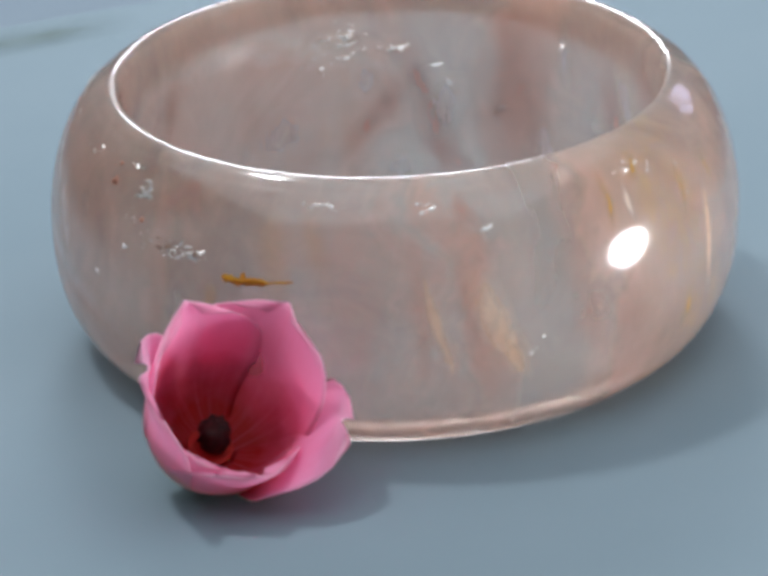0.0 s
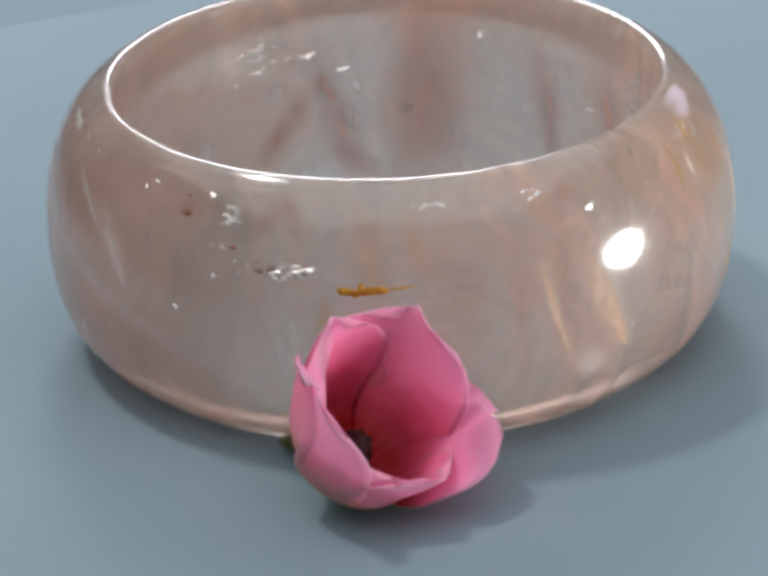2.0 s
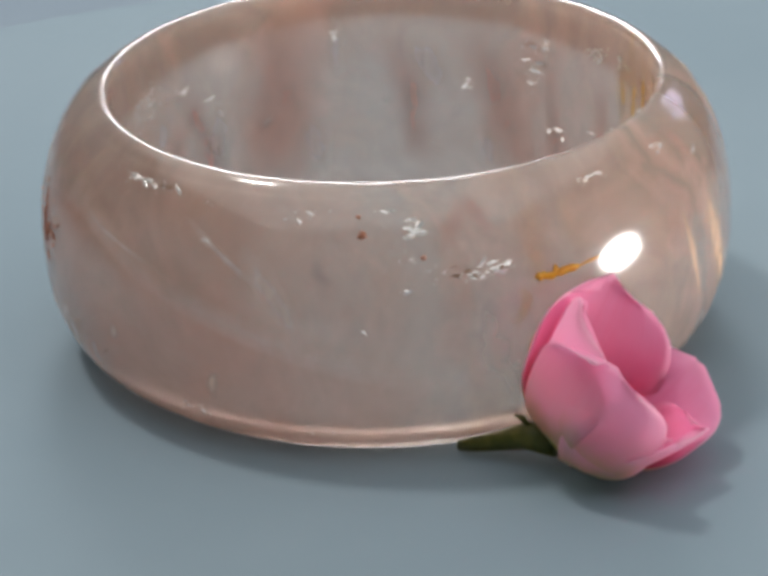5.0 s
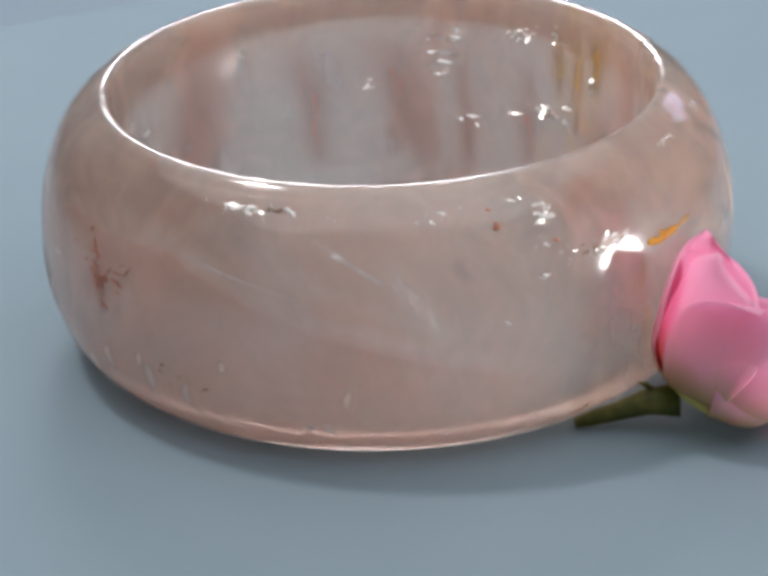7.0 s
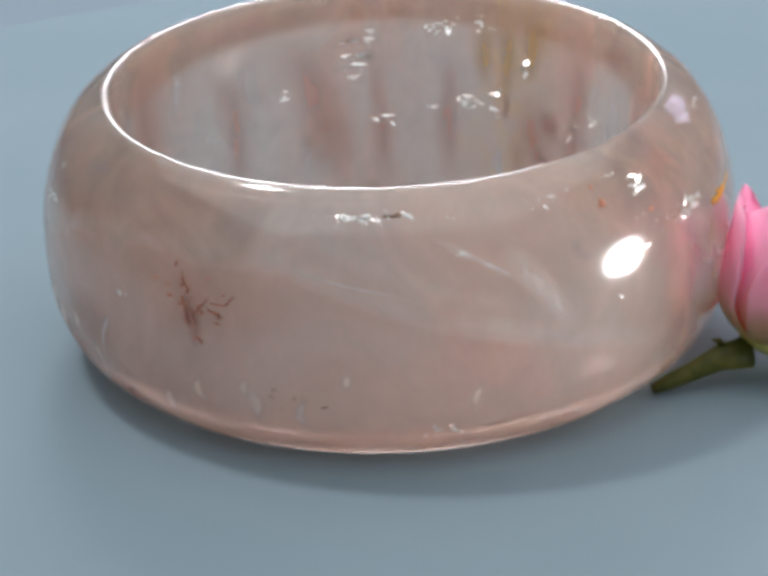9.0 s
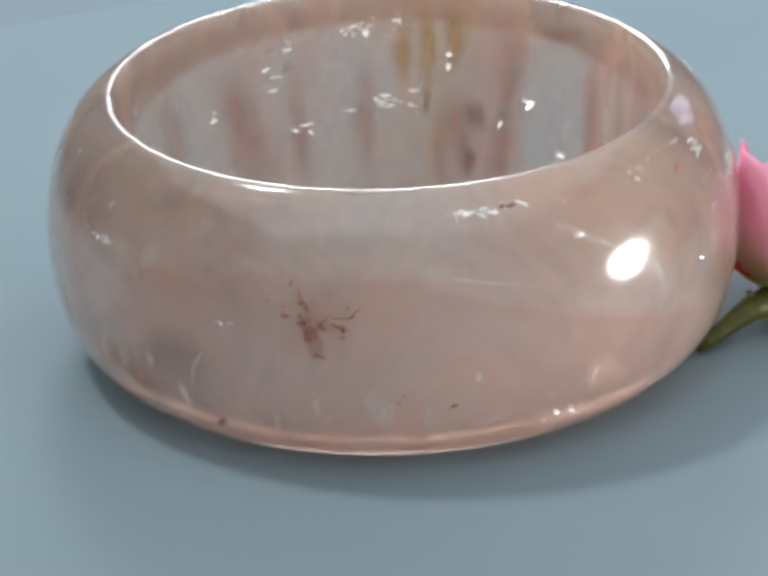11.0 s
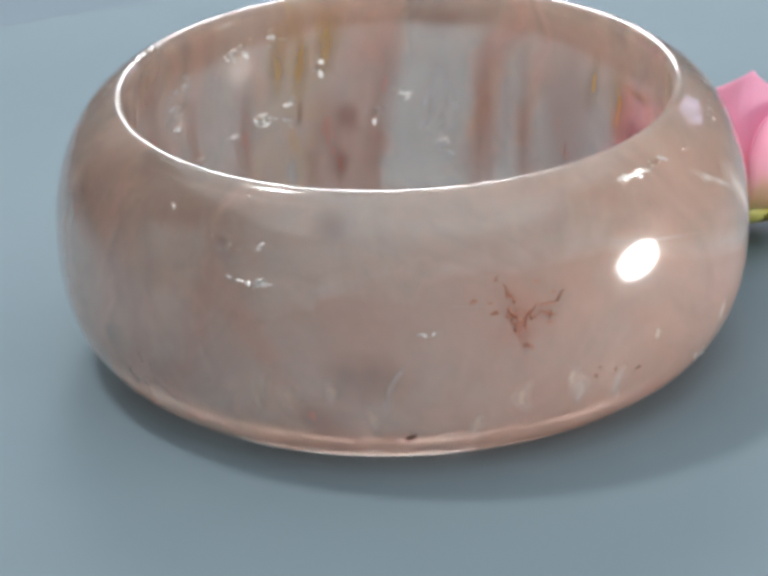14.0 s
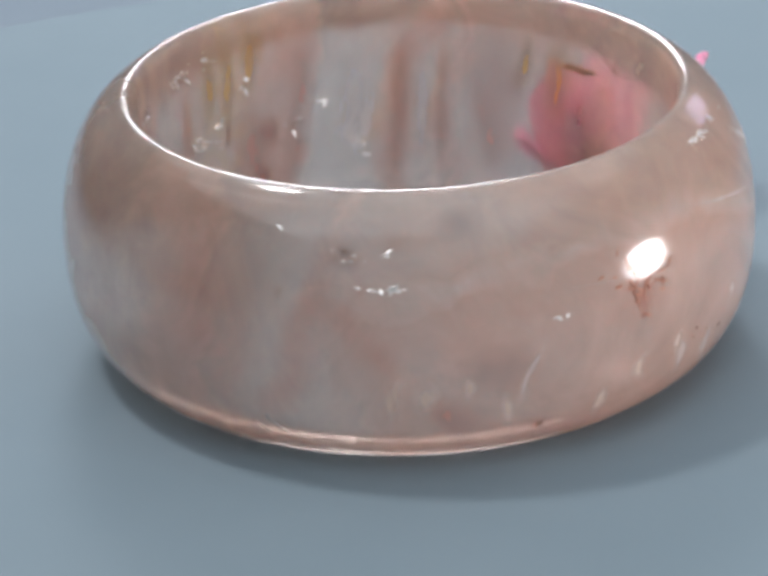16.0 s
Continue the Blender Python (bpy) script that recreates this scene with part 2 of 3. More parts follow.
# ---------------------------------------------------------------- building helpers
def mesh_of(name, bm, material, smooth=True):
    me = bpy.data.meshes.new(name)
    bmesh.ops.recalc_face_normals(bm, faces=bm.faces[:])
    bm.to_mesh(me)
    bm.free()
    for mt in (material if isinstance(material, (list, tuple)) else [material]):
        me.materials.append(mt)
    for f in me.polygons:
        f.use_smooth = smooth
    return me


def part(name, bm, material, parent, label="", smooth=True):
    ob = new(name, mesh_of(name, bm, material, smooth))
    ob.parent = parent
    return tagged(ob, label)


def thing(name, place, label, category, group="", kind=""):
    ob = new(name)
    ob.empty_display_size = 0.01
    ob.location = place
    return tagged(ob, label, category, group, kind)


def box(x0, y0, z0, x1, y1, z1):
    bm = bmesh.new()
    bmesh.ops.create_cube(bm, size=1.0)
    for q in bm.verts:
        q.co = ((x0 + x1) / 2 + q.co.x * (x1 - x0), (y0 + y1) / 2 + q.co.y * (y1 - y0), (z0 + z1) / 2 + q.co.z * (z1 - z0))
    return bm


def revolve(profile, segs, closed=False):
    """A body of revolution about z from (radius, height) points."""
    bm = bmesh.new()
    rings = []
    for r, z in profile:
        rings.append([bm.verts.new((r * math.cos(2 * math.pi * i / segs), r * math.sin(2 * math.pi * i / segs), z))
                      for i in range(segs)])
    n = len(rings)
    for a in range(n if closed else n - 1):
        p, q = rings[a], rings[(a + 1) % n]
        for i in range(segs):
            j = (i + 1) % segs
            bm.faces.new((p[i], p[j], q[j], q[i]))
    if not closed:
        bm.faces.new(rings[0])
        bm.faces.new(rings[-1])
    return bm


def tube(points, radii, sides=10):
    """A tapered tube along points."""
    bm = bmesh.new()
    rings = []
    pts = [Vector(q) for q in points]
    for i, q in enumerate(pts):
        d = (pts[min(i + 1, len(pts) - 1)] - pts[max(i - 1, 0)]).normalized()
        a = d.orthogonal().normalized()
        b = d.cross(a)
        rings.append([bm.verts.new(q + radii[i] * (a * math.cos(2 * math.pi * k / sides) + b * math.sin(2 * math.pi * k / sides)))
                      for k in range(sides)])
    for p, q in zip(rings, rings[1:]):
        for k in range(sides):
            bm.faces.new((p[k], p[(k + 1) % sides], q[(k + 1) % sides], q[k]))
    bm.faces.new(rings[0])
    bm.faces.new(rings[-1])
    return bm


# ---------------------------------------------------------------- the room, table and turntable
def room():
    z0, z1, s = -0.84, 1.85, 1.6
    tagged(new("floor", mesh_of("floor", box(-s, -s, z0 - 0.05, s, s, z0), M_FLOOR, False)), "brown wooden floor", "floor", kind="structure")
    tagged(new("ceiling", mesh_of("ceiling", box(-s, -s, z1, s, s, z1 + 0.05), M_WALL, False)), "pale plain ceiling", "ceiling", kind="structure")
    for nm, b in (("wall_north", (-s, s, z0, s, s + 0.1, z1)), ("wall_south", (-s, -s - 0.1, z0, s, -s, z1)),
                  ("wall_east", (s, -s, z0, s + 0.1, s, z1)), ("dimming_wall_west", (-s - 0.1, -s, z0, -s, s, z1))):
        # unseen west wall, made dark so that the stone's left edge reflects less
        dark = nm == "dimming_wall_west"
        tagged(new(nm, mesh_of(nm, box(*b), M_DIMMING_WALL if dark else M_WALL, False)), "unseen dark brown-grey wall added to dim the left side" if dark else "grey plain wall", "wall", kind="structure")


def table():
    tb = thing("table", (0, 0, -0.84), "pale blue-grey table under the turntable", "table")
    top = box(-0.7, -0.55, 0.726, 0.7, 0.75, 0.75)
    bmesh.ops.bevel(top, geom=top.edges[:], offset=0.004, segments=2, affect="EDGES")
    part("tabletop", top, M_TABLE, tb)
    for x in (-0.64, 0.64):
        for y in (-0.49, 0.69):
            part("leg", box(x - 0.025, y - 0.025, 0.0, x + 0.025, y + 0.025, 0.728), M_TABLE, tb)


DISC = 0.1185


def turntable():
    tt = thing("turntable", (0, 0, -0.09), "plain white matt display turntable, turning slowly", "turntable")
    prof = [(DISC - 0.003, 0.076), (DISC - 0.0006, 0.0766), (DISC, 0.078), (DISC, 0.0884), (DISC - 0.0004, 0.0894),
            (DISC - 0.0014, 0.09)]
    part("disc", revolve(prof, 160), M_DISC, tt)
    m = bmesh.new()
    uv = m.loops.layers.uv.new("uv")
    rows = []
    for k in range(25):
        a = radians(-162 + 22 * k / 24)
        rows.append([m.verts.new((r * math.sin(a), -r * math.cos(a), 0.0901)) for r in (0.1060, 0.1095, 0.1130, 0.1165)])
    for k in range(24):
        for i in range(3):
            f = m.faces.new((rows[k][i], rows[k + 1][i], rows[k + 1][i + 1], rows[k][i + 1]))
            for lp, (x, y) in zip(f.loops, ((k, i), (k + 1, i), (k + 1, i + 1), (k, i + 1))):
                lp[uv].uv = (x / 24, y / 3)
    part("smudge", m, smudge_material(), tt, "faint grey-green smudge near the edge")
    part("foot", revolve([(0.084, 0.0), (0.086, 0.001), (0.086, 0.0755), (0.084, 0.0765)], 96), M_TABLE, tt)
    return tt


# ---------------------------------------------------------------- the bangle
H, RO = 0.0306, 0.0390
BANGLE_AT = (-0.00095, 0.00176, 0.0)


def outer(z):
    """The outer radius: a full, round D in section."""
    u = 2 * z / H - 1
    return 0.0300 + (RO - 0.0300) * math.sqrt(max(0.0, 1 - abs(u) ** (2.0 if u > 0 else 2.5)))


def inner_wall(z):
    """The bore's radius: it flares towards both lips."""
    d = min(z, H - z)
    pts = ((0.0013, 0.0304), (0.0040, 0.03034), (0.0090, 0.03028), (H / 2, 0.0302))
    if d <= pts[0][0]:
        return pts[0][1]
    for (a, r), (b, q) in zip(pts, pts[1:]):
        if d <= b:
            return r + (q - r) * (d - a) / (b - a)
    return pts[-1][1]


def bangle():
    """A wide, rounded bangle; angles on it run from the camera's side at the start towards its right."""
    bg = thing("bangle", BANGLE_AT, "wide polished translucent pale pink quartz bangle lying flat", "bangle")
    z1, z2 = 0.965 * H, 0.022 * H
    poly = [(outer(z2 + (z1 - z2) * (0.5 - 0.5 * math.cos(math.pi * k / 40))), z2 + (z1 - z2) * (0.5 - 0.5 * math.cos(math.pi * k / 40))) for k in range(41)]

    def curve(q0, q1, q2, q3, n):
        out = []
        for k in range(1, n + 1):
            t = k / n
            w = ((1 - t) ** 3, 3 * t * (1 - t) ** 2, 3 * t * t * (1 - t), t ** 3)
            out.append((sum(a * q[0] for a, q in zip(w, (q0, q1, q2, q3))), sum(a * q[1] for a, q in zip(w, (q0, q1, q2, q3)))))
        return out

    rz = outer(z1)
    slope = (outer(z1 - 0.0001) - rz) / 0.0001
    lip = curve((rz, z1), (rz - slope * 0.0004, z1 + 0.0004), (0.0320, H), (0.0314, H), 12) + curve((0.0314, H), (0.0308, H), (0.0304, H - 0.0005), (0.0304, H - 0.0018), 14)
    lip += [(inner_wall(H - d), H - d) for d in (0.004, 0.006, 0.009)]
    rz = outer(z2)
    foot = [(r, H - z) for r, z in lip[:-16:-1]] + curve((0.0314, 0.0), (rz - 0.0008, 0.0), (rz - 0.0003, 0.0002), (rz, z2), 10)
    poly += lip + [(inner_wall(H * 0.5), H * 0.5)] + foot[:-1]
    part("body", revolve(poly, 224, True), M_QUARTZ, bg)

    def on(az, z, deep):
        a = radians(az)
        r = outer(z) - deep
        return Vector((r * math.sin(a), -r * math.cos(a), z))

    def blot(name, az, z, wide, high, deep, material, label="", seed=0, tilt=0.0, ragged=0.5):
        """A thin ragged patch that follows the curve of the stone."""
        bm = bmesh.new()
        rng = random.Random(seed)
        n, top, bot = 20, [], []
        for k in range(n + 1):
            s = 2 * k / n - 1
            half = high / 2 * math.sqrt(max(0.02, 1 - s * s)) * (1 + ragged * 1.6 * noise.noise(Vector((s * 3.0, seed * 1.7, 0.3))))
            mid = tilt * s * wide / 2 + ragged * high * 0.9 * noise.noise(Vector((s * 1.6, seed * 2.3, 5.1)))
            da = math.degrees(s * wide / 2 / RO)
            top.append((az + da, z + mid + half))
            bot.append((az + da, z + mid - half))
        lay = []
        for d in (deep, deep + 0.00012):
            lay.append(([bm.verts.new(on(a, q, d)) for a, q in top], [bm.verts.new(on(a, q, d)) for a, q in bot]))
        (t0, b0), (t1, b1) = lay
        for k in range(n):
            bm.faces.new((t0[k], t0[k + 1], b0[k + 1], b0[k]))
            bm.faces.new((t1[k], t1[k + 1], b1[k + 1], b1[k]))
            bm.faces.new((t0[k], t0[k + 1], t1[k + 1], t1[k]))
            bm.faces.new((b0[k], b0[k + 1], b1[k + 1], b1[k]))
        bm.faces.new((t0[0], b0[0], b1[0], t1[0]))
        bm.faces.new((t0[n], b0[n], b1[n], t1[n]))
        return part(name, bm, material, bg, label)

    def flakes(name, az, z, wide, high, deep, count, size, label, seed, material=None):
        """A cluster of tiny tilted crack faces inside the stone."""
        bm = bmesh.new()
        rng = random.Random(seed)
        for _ in range(count):
            zz = min(H - 0.002, z + rng.gauss(0, 0.3) * high)
            c = on(az + math.degrees(rng.gauss(0, 0.3) * wide / RO), zz, (outer(zz) - inner_wall(zz) + 0.00002) if deep > 0.003 else -0.00002)
            s = size * (0.25 + 1.35 * rng.random() ** 3)
            way = Vector((c.x, c.y, RO * rng.gauss(0.7, 0.35) * (-1 if deep > 0.003 else 1)))
            way = (way.normalized() + Vector((rng.gauss(0, 0.08), rng.gauss(0, 0.08), rng.gauss(0, 0.08)))).normalized()
            m = Matrix.Translation(c) @ way.to_track_quat("Z", "Y").to_matrix().to_4x4() @ Matrix.Rotation(rng.gauss(0, 0.6), 4, "Z")
            ring = [bm.verts.new(m @ Vector((1.4 * s * (0.6 + 0.5 * rng.random()) * math.cos(k * 1.047), 0.6 * s * (0.4 + 0.5 * rng.random()) * math.sin(k * 1.047), 0)))
                    for k in range(6)]
            tip = bm.verts.new(m @ Vector((0, 0, 0.00006)))
            bm.faces.new(ring[::-1])
            for k in range(6):
                bm.faces.new((ring[k], ring[(k + 1) % 6], tip))
        return part(name, bm, material or M_FLAKE, bg, label, False)

    def ribbon(name, az0, z0, az1, z1, wide, inner, material, label, seed):
        """A soft-edged band in the skin of the stone, outside or on the inner wall."""
        bm = bmesh.new()
        uv = bm.loops.layers.uv.new("uv")
        n, k, rows = 20, 6, []
        for j in range(n + 1):
            f = j / n
            z = z0 + (z1 - z0) * f
            wob = 1.3 * noise.noise(Vector((f * 2.2, seed * 1.37, 0.5)))
            half = math.degrees(wide / 2 / RO) * (1 + 0.5 * noise.noise(Vector((f * 2.5, seed * 2.1, 3.0))))
            row = []
            for i in range(k + 1):
                d = (outer(z) - inner_wall(z) + 0.00008) if inner else -0.00006
                row.append(bm.verts.new(on(az0 + (az1 - az0) * f + wob + half * (2 * i / k - 1), z, d)))
            rows.append(row)
        for j in range(n):
            for i in range(k):
                f = bm.faces.new((rows[j][i], rows[j][i + 1], rows[j + 1][i + 1], rows[j + 1][i]))
                for lp, (x, y) in zip(f.loops, ((i, j), (i + 1, j), (i + 1, j + 1), (i, j + 1))):
                    lp[uv].uv = (x / k, y / n)
        return part(name, bm, material, bg, label)

    # rosy bands on the inner wall
    for az0, z0, az1, z1, wide, seed in ((166, 0.0050, 177, 0.0250, 0.0040, 1), (193, 0.0070, 174, 0.0200, 0.0036, 2), (163, 0.0050, 170, 0.0110, 0.0040, 19),
                                         (152, 0.0040, 151, 0.0285, 0.0075, 3), (94, 0.0050, 106, 0.0280, 0.0060, 4), (40, 0.0040, 34.5, 0.0285, 0.0030, 5),
                                         (16.5, 0.0040, 11, 0.0280, 0.0027, 6), (6, 0.0040, 2.5, 0.0280, 0.0017, 7), (-6, 0.0040, -9, 0.0280, 0.0060, 8),
                                         (84, 0.0050, 88, 0.0240, 0.0025, 9), (48, 0.0050, 50, 0.0200, 0.0050, 10), (118, 0.0060, 124, 0.0260, 0.0040, 11),
                                         (71, 0.0050, 70, 0.0240, 0.0026, 12), (26, 0.0255, 18, 0.0285, 0.0050, 17), (52, 0.0040, 55, 0.0130, 0.0020, 18)):
        ribbon("rosy_band", az0, z0, az1, z1, 1.8 * wide, True, M_ROSE_BAND, "faint rosy band in the stone", seed)
    for az0, z0, az1, z1, wide, seed in ((47.7, 0.0060, 47.2, 0.0125, 0.0028, 13), (45, 0.0125, 44, 0.0175, 0.0050, 113), (56.2, 0.0145, 56.6, 0.0185, 0.0018, 114)):
        ribbon("rust_band", az0, z0, az1, z1, wide, True, M_RUST_BAND, "rusty patch in the stone", seed)
    for az0, z0, az1, z1, wide, seed in ((56.5, 0.0170, 55.5, 0.0290, 0.0036, 14), (62, 0.0180, 60, 0.0285, 0.0040, 15), (-22, 0.0150, -26, 0.0270, 0.0060, 16),
                                         (50, 0.0200, 48, 0.0290, 0.0060, 115), (-14, 0.0180, -17, 0.0270, 0.0040, 116)):
        ribbon("golden_band", az0, z0, az1, z1, wide, True, M_GOLD_BAND, "faint golden band in the stone", seed)
    # clear, paler windows between them
    for az0, z0, az1, z1, wide, seed in ((-152, 0.0080, -154, 0.0170, 0.0110, 121), (-175, 0.0150, -174, 0.0215, 0.0050, 122), (168, 0.0100, 167, 0.0200, 0.0075, 123),
                                         (178, 0.0045, 178, 0.0090, 0.0060, 124), (25, 0.0060, 23, 0.0255, 0.0085, 125), (10.5, 0.0060, 7.5, 0.0255, 0.0030, 126),
                                         (114, 0.0150, 117, 0.0260, 0.0070, 127), (137, 0.0190, 136.5, 0.0270, 0.0022, 128), (142, 0.0060, 144, 0.0170, 0.0050, 129),
                                         (102, 0.0070, 104, 0.0130, 0.0040, 130), (58, 0.0060, 59, 0.0130, 0.0030, 131)):
        ribbon("pale_window", az0, z0, az1, z1, 1.3 * wide, True, M_WINDOW_BAND, "clearer pale patch in the stone", seed)
    # streaks in the outer skin; the peach ones are painted internal reflections
    for az0, z0, az1, z1, wide, seed in ((8.6, 0.0090, 4.2, 0.0235, 0.0011, 21), (19.0, 0.0085, 12.6, 0.0228, 0.0028, 22), (21.0, 0.0085, 17.0, 0.0150, 0.0014, 28),
                                         (61, 0.0100, 62, 0.0240, 0.0012, 23)):
        ribbon("peach_reflection", az0, z0, az1, z1, 1.7 * wide, False, M_PEACH_REFLECTION, "soft peach internal reflection painted on the stone", seed)
    for az0, z0, az1, z1, wide, seed in ((45.5, 0.0265, 47, 0.0296, 0.0022, 24), (37.5, 0.0225, 39.5, 0.0292, 0.0014, 25), (55, 0.0205, 57.5, 0.0275, 0.0016, 26),
                                         (65, 0.0210, 66.5, 0.0265, 0.0014, 27), (54, 0.0080, 54.5, 0.0135, 0.0022, 29)):
        ribbon("golden_streak", az0, z0, az1, z1, wide, False, M_GOLD_BAND, "faint golden streak in the stone", seed)
    for az0, z0, az1, z1, wide, seed in ((-35.0, 0.0252, -38.8, 0.0300, 0.0019, 31), (13.3, 0.0262, 11.3, 0.0297, 0.0026, 32), (-43, 0.0245, -39, 0.0296, 0.0026, 33),
                                         (-128.2, 0.0132, -128.8, 0.0195, 0.0014, 34), (-146, 0.0030, -150, 0.0060, 0.0050, 35), (-159, 0.0035, -164, 0.0100, 0.0060, 36)):
        ribbon("rosy_streak", az0, z0, az1, z1, 1.4 * wide, False, M_ROSE_BAND, "brownish rosy streak in the stone", seed)
    for az0, z0, az1, z1, wide, seed in ((-88, 0.0200, -118, 0.0246, 0.0020, 41), (-66, 0.0140, -76, 0.0255, 0.0046, 42), (-72, 0.0205, -89, 0.0270, 0.0022, 46),
                                         (-78, 0.0177, -97, 0.0181, 0.0012, 47), (-151, 0.0070, -147, 0.0160, 0.0014, 43), (-120, 0.0190, -146, 0.0205, 0.0012, 48),
                                         (-118, 0.0045, -120, 0.0110, 0.0030, 44), (-110, 0.0040, -111, 0.0100, 0.0020, 45)):
        ribbon("pale_streak", az0, z0, az1, z1, wide, False, M_PALE_BAND, "cloudy white streak in the stone", seed)
    # spots where light glows in the stone, painted as pale ribbons
    for az0, z0, az1, z1, wide, seed in ((-171.2, 0.0055, -170.6, 0.0145, 0.0032, 51), (-153.3, 0.0045, -153.0, 0.0100, 0.0016, 52), (-159.5, 0.0085, -159.0, 0.0125, 0.0018, 53),
                                         (-128.6, 0.0062, -128.2, 0.0108, 0.0020, 54), (-136, 0.0035, -135.6, 0.0080, 0.0024, 55), (-82.8, 0.0065, -81.6, 0.0112, 0.0018, 56),
                                         (-166, 0.0070, -165, 0.0120, 0.0030, 57), (-120.2, 0.0085, -120.0, 0.0112, 0.0014, 58), (-103.3, 0.0104, -103.0, 0.0128, 0.0016, 59),
                                         (42.5, 0.0225, 43.5, 0.0275, 0.0014, 60)):
        ribbon("gleam", az0, z0, az1, z1, wide, False, M_PAINTED_GLEAM, "pale peach gleam of light painted on the stone", seed)
    for az0, z0, az1, z1, wide, seed in ((-154, 0.0085, -153, 0.0160, 0.0110, 63), (-160, 0.0262, -159, 0.0296, 0.0060, 64), (-63.5, 0.0212, -63.5, 0.0244, 0.0022, 65),
                                         (-178, 0.0236, -178, 0.0268, 0.0042, 66)):
        ribbon("grey_smudge", az0, z0, az1, z1, wide, False, M_GREY_BAND, "soft grey smudge in the stone", seed)
    blot("amber_stain", -22.5, 0.0209, 0.0080, 0.0006, -0.00005, M_AMBER, "thin rusty amber stain", 4, 0.09, 1.0)
    blot("amber_stain", -26.8, 0.0207, 0.0030, 0.0009, -0.00004, M_AMBER, "thin rusty amber stain", 5, 0.05, 1.0)
    ribbon("amber_cloud", -17.0, 0.0215, -28.0, 0.0215, 0.0030, False, M_GOLD_BAND, "faint amber stain", 68)
    ribbon("amber_cloud", -31.5, 0.0155, -31.0, 0.0205, 0.0018, False, M_GOLD_BAND, "faint amber stain", 61)
    ribbon("amber_cloud", -30.0, 0.0105, -31.0, 0.0150, 0.0012, False, M_GOLD_BAND, "faint amber stain", 62)
    flakes("crack", -38.5, 0.0223, 0.0075, 0.0020, 0.0005, 46, 0.0005, "silvery crack", 7)
    flakes("crack", -100.5, 0.0286, 0.0085, 0.0020, 0.0005, 40, 0.0005, "silvery crack", 9)
    flakes("dark_crack", -95.2, 0.0292, 0.0022, 0.0018, 0.0003, 12, 0.0004, "dark grey crack", 10, M_DARK)
    flakes("dark_crack", -39.5, 0.0224, 0.0050, 0.0014, 0.0003, 16, 0.0004, "dark grey crack", 11, M_DARK)
    flakes("dark_crack", -178.0, 0.0253, 0.0030, 0.0012, 0.0003, 7, 0.0003, "dark grey crack", 70, M_DARK)
    for az, z, wide, high, count, size, seed in ((-171.5, 0.0256, 0.0014, 0.0005, 7, 0.0005, 12), (-170.7, 0.0221, 0.0032, 0.0008, 14, 0.0004, 13),
                                                 (-178, 0.0250, 0.0030, 0.0010, 9, 0.0004, 14), (170, 0.0276, 0.0008, 0.0005, 4, 0.0004, 71),
                                                 (-50, 0.0211, 0.0014, 0.0008, 6, 0.0004, 15), (-85, 0.0282, 0.0014, 0.0008, 5, 0.0004, 16),
                                                 (-84, 0.0246, 0.0012, 0.0006, 5, 0.0004, 72), (-48.2, 0.0272, 0.0030, 0.0016, 14, 0.0005, 17),
                                                 (-49.7, 0.0240, 0.0024, 0.0012, 8, 0.0003, 73), (-52.6, 0.0293, 0.0024, 0.0008, 8, 0.0004, 74),
                                                 (-57, 0.0170, 0.0010, 0.0010, 4, 0.0003, 75), (-143.5, 0.0173, 0.0028, 0.0003, 7, 0.0004, 18),
                                                 (-171.4, 0.0222, 0.0030, 0.0004, 7, 0.0004, 76), (-104, 0.0290, 0.0020, 0.0008, 8, 0.0005, 77),
                                                 (-12.6, 0.0288, 0.0042, 0.0014, 18, 0.0004, 20), (5.5, 0.0284, 0.0014, 0.0008, 8, 0.0004, 22),
                                                 (15.8, 0.0259, 0.0010, 0.0006, 4, 0.0004, 26), (-66, 0.0281, 0.0030, 0.0016, 10, 0.0003, 27),
                                                 (-88, 0.0049, 0.0050, 0.0014, 10, 0.0003, 78), (-67, 0.0040, 0.0040, 0.0010, 8, 0.0003, 79),
                                                 (57, 0.0240, 0.0020, 0.0050, 14, 0.0003, 24), (46, 0.0280, 0.0050, 0.0020, 18, 0.0003, 25),
                                                 (3.0, 0.0296, 0.0030, 0.0008, 7, 0.0003, 80), (22, 0.0140, 0.0040, 0.0050, 6, 0.0003, 81)):
        flakes("crack", az, z, wide, high, 0.0004, count, size, "tiny bright cracks", seed)
    flakes("rust_fleck", -128.5, 0.0180, 0.0075, 0.0070, 0.0002, 30, 0.0003, "rusty brown flecks", 21, M_RUST)
    rng = random.Random(77)
    for k in range(12):
        # a fine rusty thread that wanders in the skin of the stone
        a, z, wa, wz = -128.5 + rng.gauss(0, 2.8), 0.0182 + rng.gauss(0, 0.0018), rng.gauss(0, 0.5), rng.gauss(0, 0.0003)
        pts, radii = [], []
        for q in range(10):
            pts.append(on(a, z, -0.00002))
            radii.append(0.00010 * (0.4 + math.sin(math.pi * q / 9)) * (0.7 + 0.6 * rng.random()))
            wa, wz = 0.6 * wa + rng.gauss(0, 0.3), 0.6 * wz + rng.gauss(0, 0.0002)
            a, z = a + wa, z + wz
        part("rust_thread", tube(pts, radii, 5), M_RUST, bg, "wandering rusty brown thread")
